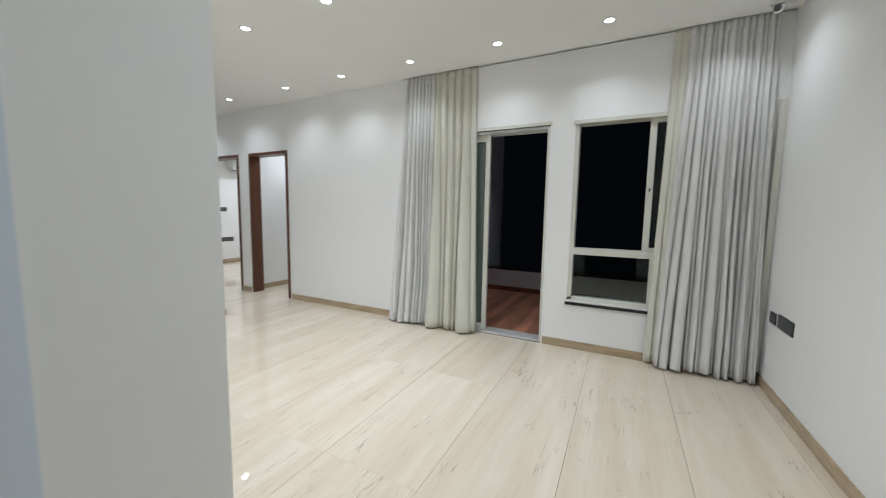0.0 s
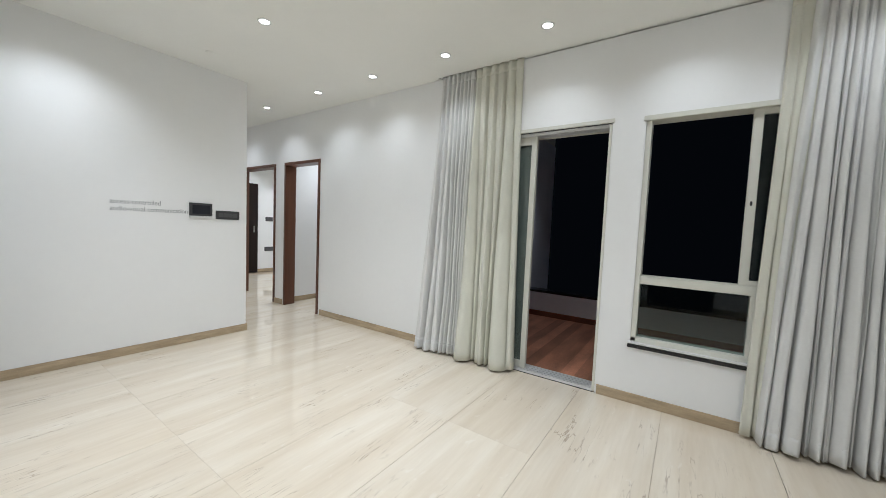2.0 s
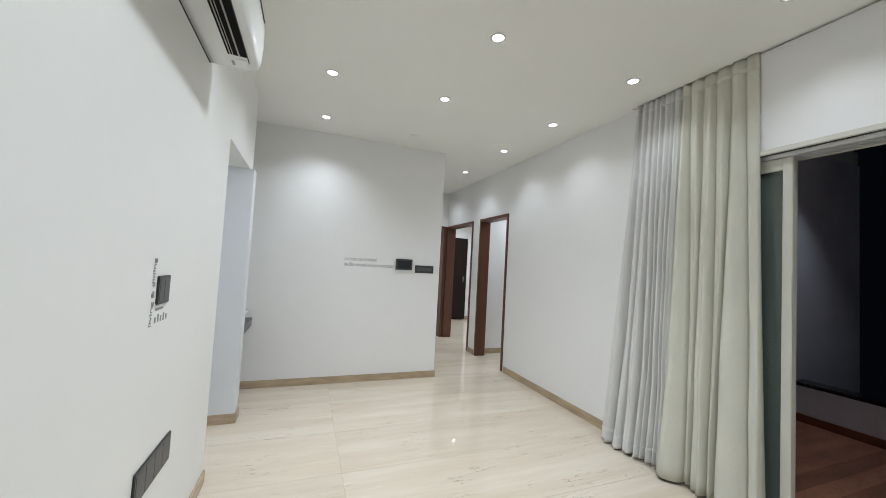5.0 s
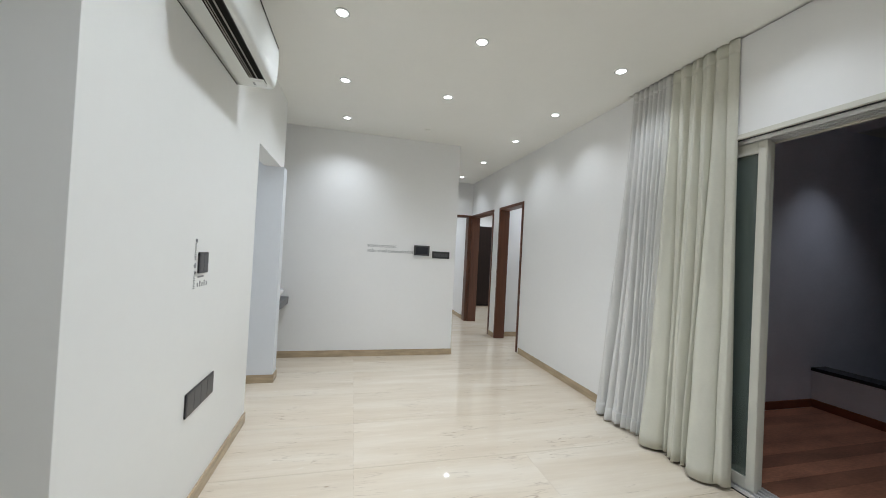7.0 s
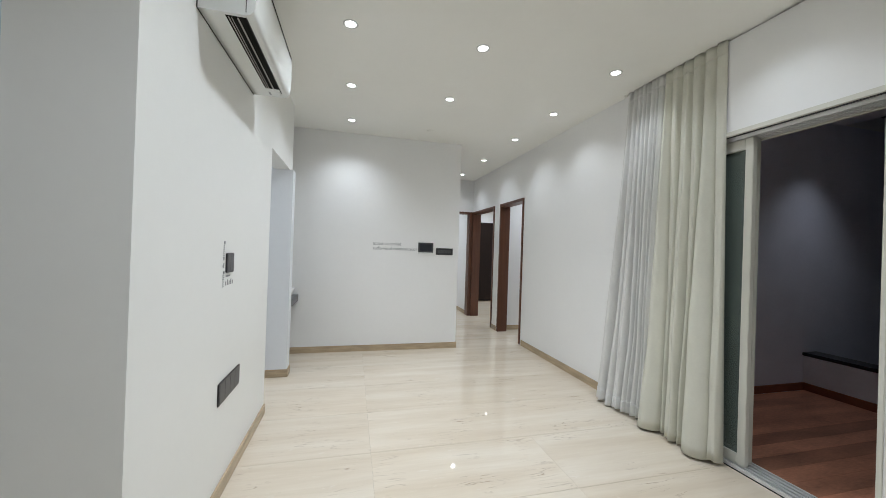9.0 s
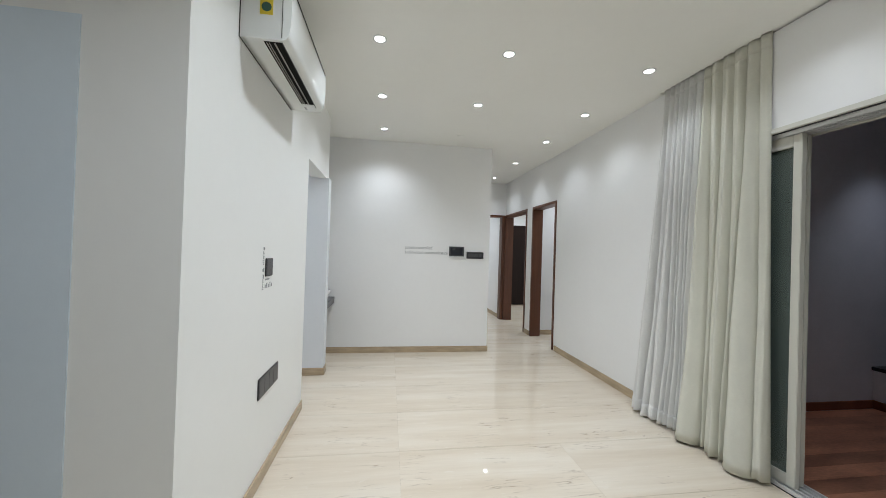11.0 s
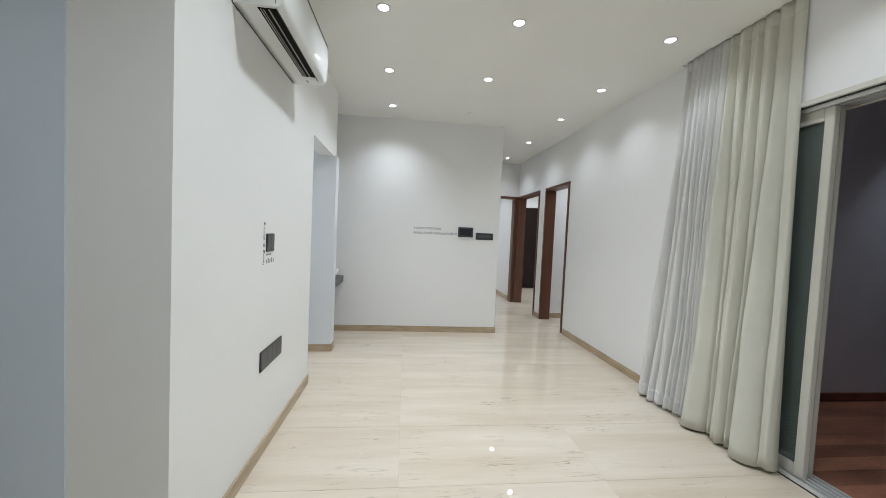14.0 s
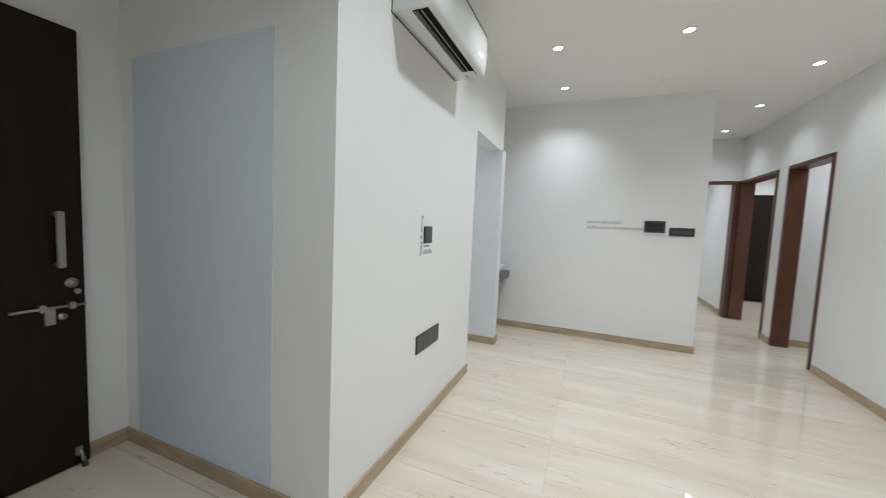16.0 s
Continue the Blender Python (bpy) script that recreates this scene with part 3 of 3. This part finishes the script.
ON_X = ((0, 1, 0), (0, 0, 1), (1, 0, 0))
lettering("access controlled", 0.060, axes(*ON_X, (XF + 0.0012, 2.195, 1.352)), 0.355, "thin grey wall lettering reading access controlled")
lettering("audio-visual communication", 0.060, axes(*ON_X, (XF + 0.0012, 2.195, 1.290)), 0.570, "thin grey wall lettering reading audio-visual communication")
lettering("living & dining", 0.030, axes((0, 0, 1), (1, 0, 0), (0, 1, 0), (-0.644, YT + 0.0012, 1.085)), 0.235, "thin grey upright wall lettering reading living & dining")
d = thing("small_print", (-0.75, YT, 1.09), "rows of small grey print under the switch", "lettering")
for k in range(5):
    part("bar", boxes((-0.684 - k * 0.026, -0.672 - k * 0.026, YT, YT + 0.001, 1.090, 1.118 if k % 2 else 1.110)), INK, d)
part("bar", boxes((-0.742, -0.676, YT, YT + 0.001, 1.134, 1.142)), INK, d)

# ---- wash basin niche ----
d = thing("washbasin_counter", (-2.89, 1.1, 0.635), "dark grey stone washbasin counter in a niche", "counter")
part("slab", boxes((-3.219, -2.561, 0.871, 1.325, 0.685, 0.715), bevel=0.003), GREYSTONE, d)
part("apron", boxes((-3.219, -2.561, 1.295, 1.322, 0.635, 0.685), bevel=0.002), GREYSTONE, d)
d = thing("washbasin", (-2.89, 1.14, 0.715), "white ceramic bowl basin on the counter", "washbasin")
part("bowl", lathe(bmesh.new(), [(0.0005, 0.0), (0.11, 0.0), (0.13, 0.01), (0.165, 0.06), (0.185, 0.115), (0.180, 0.118), (0.155, 0.065), (0.11, 0.02), (0.0005, 0.015)], (-2.89, 1.14, 0.715)), CERAMIC, d, "", True)

# ---- far rooms ----
d = thing("dark_door", (-7.55, 5.35, 0), "tall dark brown door leaf in the far room", "door")
part("leaf", boxes((-7.55, -7.49, 4.95, 5.69, 0.006, 2.08), bevel=0.003), DARKWOOD, d)
part("handle", boxes((-7.49, -7.455, 5.58, 5.60, 0.95, 1.10), bevel=0.004), STEEL, d)
d = thing("air_conditioner", (-7.55, 6.45, 2.2), "white split air conditioner in the far room", "air conditioner")
part("body", boxes((-7.55, -7.34, 6.12, 6.95, 2.2, 2.48), bevel=0.03), WHITEPL, d, "white casing")
# black strip paints the shade of the outlet slot
part("outlet", boxes((-7.50, -7.42, 6.20, 6.87, 2.196, 2.202)), RUBBER_AND_GAPS, d, "flat black strip for the shaded outlet")


# ---- curtains ----
def curtain(label, mat, top, bottom, y_back, depth, seed, upper, lower, z0=0.02, bow=1.2, hem=0.10, full=1.0, gap=0.28):
    """A hanging curtain: round folds with sharp creases between them. top and bottom are its ends in x,
    upper and lower the shares of the folds in its width at the heading and at the hem."""
    rng = random.Random(seed)
    z1 = 2.751
    folds, per, rws = len(upper), 16, 40
    cols = folds * per

    def edges(shares):
        out = [0.0]
        for v in shares:
            out.append(out[-1] + v / sum(shares))
        return out

    hi, lo = edges(upper), edges(lower)
    amp_hi = [rng.uniform(0.75, 1.1) for _ in range(folds)]
    amp_lo = [min(1.25, max(0.35, 0.45 + 0.6 * v * folds / sum(lower))) * rng.uniform(0.85, 1.1) for v in lower]
    skew = [rng.uniform(-0.22, 0.22) for _ in range(folds)]
    foot = [rng.uniform(-0.010, 0.012) for _ in range(folds)]
    phase = [rng.uniform(0, 6.3) for _ in range(folds)]
    turns = [rng.uniform(0.8, 2.2) for _ in range(folds)]

    def sheet(za, zb, rows_n, thick):
        bm = bmesh.new()
        grid = []
        for j in range(rows_n + 1):
            z = za + (zb - za) * j / rows_n
            f = 1 - (z - z0) / (z1 - z0)
            g = f * f * (3 - 2 * f)
            x0 = top[0] + (bottom[0] - top[0]) * f ** bow
            x1 = top[1] + (bottom[1] - top[1]) * f ** bow
            row = []
            for i in range(cols + 1):
                k = min(i // per, folds - 1)
                local = (i - per * k) / per
                e0, e1 = hi[k] + (lo[k] - hi[k]) * g, hi[k + 1] + (lo[k + 1] - hi[k + 1]) * g
                bend = local + skew[k] * f * local * (1 - local)
                u = e0 + (e1 - e0) * (local - full * (0.35 + 0.65 * f) * math.sin(2 * math.pi * local) / (2 * math.pi))
                bulge = math.sin(math.pi * min(1.0, max(0.0, 0.5 + (bend - 0.5) * (1 + gap)))) ** (0.75 - 0.42 * f)
                amp = amp_hi[k] * (1 - f) * 0.25 + amp_lo[k] * (0.55 + 0.45 * f) * f
                sway = 0.011 * f * math.sin(2.1 * z + phase[k]) + 0.0025 * math.sin(8.5 * z + phase[k] + 5 * local) * f
                x = x0 + (x1 - x0) * u + sway * math.sin(math.pi * local)
                y = y_back - 0.03 * f ** 1.5 - depth * amp * bulge + sway * 0.8 * bulge - thick
                y += depth * (0.05 + 0.10 * f) * math.sin(2 * math.pi * local * turns[k] + phase[k]) * math.sin(math.pi * local)
                low = foot[k] * f * math.sin(math.pi * local)
                row.append(bm.verts.new((x, min(y, YW - 0.008), z + low)))
            grid.append(row)
        for p, q in zip(grid, grid[1:]):
            for i in range(cols):
                bm.faces.new((p[i], p[i + 1], q[i + 1], q[i]))
        return bm

    c = thing("curtain", ((bottom[0] + bottom[1]) / 2, y_back, z0), label, "curtain", "window curtains")
    for name, za, zb, rn, th in (("panel", z0, z1, rws, 0.0), ("hem", z0, z0 + hem, 5, 0.0018), ("heading", z1 - 0.09, z1, 3, 0.0018)):
        if zb <= za:
            continue
        p = part(name, sheet(za, zb, rn, th), mat, c, "", True)
        mod = p.modifiers.new("thickness", "SOLIDIFY")
        mod.thickness = 0.0015
    return c


curtain("greyish white sheer curtain, gathered beside the balcony door", SHEER, (-1.275, -0.90), (-1.43, -0.925), 4.290, 0.12, 3,
        (1, 1.1, 0.8, 1, 0.7, 0.9, 0.6, 0.8), (1.5, 1.35, 0.9, 0.75, 0.4, 0.6, 0.35, 0.5), bow=1.0, full=0.55)
curtain("cream blackout curtain hanging in wide folds", CREAM, (-0.90, -0.425), (-0.955, -0.355), 4.292, 0.115, 8,
        (0.8, 1, 1, 1, 1, 0.8), (1.5, 0.35, 0.75, 0.3, 1.5, 0.35), bow=1.5, hem=0.0, full=0.55, gap=0.1)
curtain("cream blackout curtain drawn aside at the window", CREAM, (1.26, 1.42), (1.20, 1.36), 4.290, 0.03, 5, (1, 1, 1), (1, 0.8, 1.2), hem=0.0)
curtain("greyish white sheer curtain, gathered beside the side wall", SHEER, (1.355, 1.90), (1.27, 1.94), 4.288, 0.095, 11,
        (1.1, 0.6, 0.9, 0.4, 0.7, 0.5, 0.9, 0.4, 0.8, 0.5, 0.9, 0.4, 0.7, 0.5), (0.7, 1.3, 1.5, 0.35, 0.9, 0.5, 1.4, 0.3, 0.8, 0.9, 0.4, 1.1, 0.35, 0.8), bow=1.0, full=0.55)

# ---- floor slabs and deck boards ----
JOINT = 0.001


def slab(x0, x1, y0, y1):
    bm = boxes((x0 + JOINT, x1 - JOINT, y0 + JOINT * 0.3, y1 - JOINT * 0.3, -0.012, 0.0))
    cx, cy = (x0 + x1) / 2, (y0 + y1) / 2
    bmesh.ops.translate(bm, verts=bm.verts, vec=(-cx, -cy, 0))
    ob = new("slab", mesh_of("slab", bm, MARBLE))
    ob.location = (cx, cy, 0)
    ob.parent = floor


PITCH = 0.568
for i in range(-12, 5):
    xa, xb = -0.36 + i * PITCH, min(-0.36 + (i + 1) * PITCH, XR)
    cuts = [YD - 0.15, 0.98, 2.10, 4.297] if not -0.95 < xa < 0.0 else [YD - 0.15, 0.98, 2.10, 3.22, 4.297]
    for ya, yb in zip(cuts, cuts[1:]):
        slab(xa, xb, ya, yb)
    if xa < -1.4:
        for ya, yb in ((4.297, 5.42), (5.42, 6.54), (6.54, 7.55)):
            slab(xa, min(xb, -1.45), ya, yb)

deck = bpy.data.objects["balcony_floor"]
board = mesh_of("board", boxes((-0.0598, 0.0598, -1.005, 1.005, -0.02, 0.0), bevel=0.0006), DECK)
for i in range(29):
    ob = new("board", board)
    ob.location = (-1.16 + i * 0.12, 5.47, 0)
    ob.parent = deck
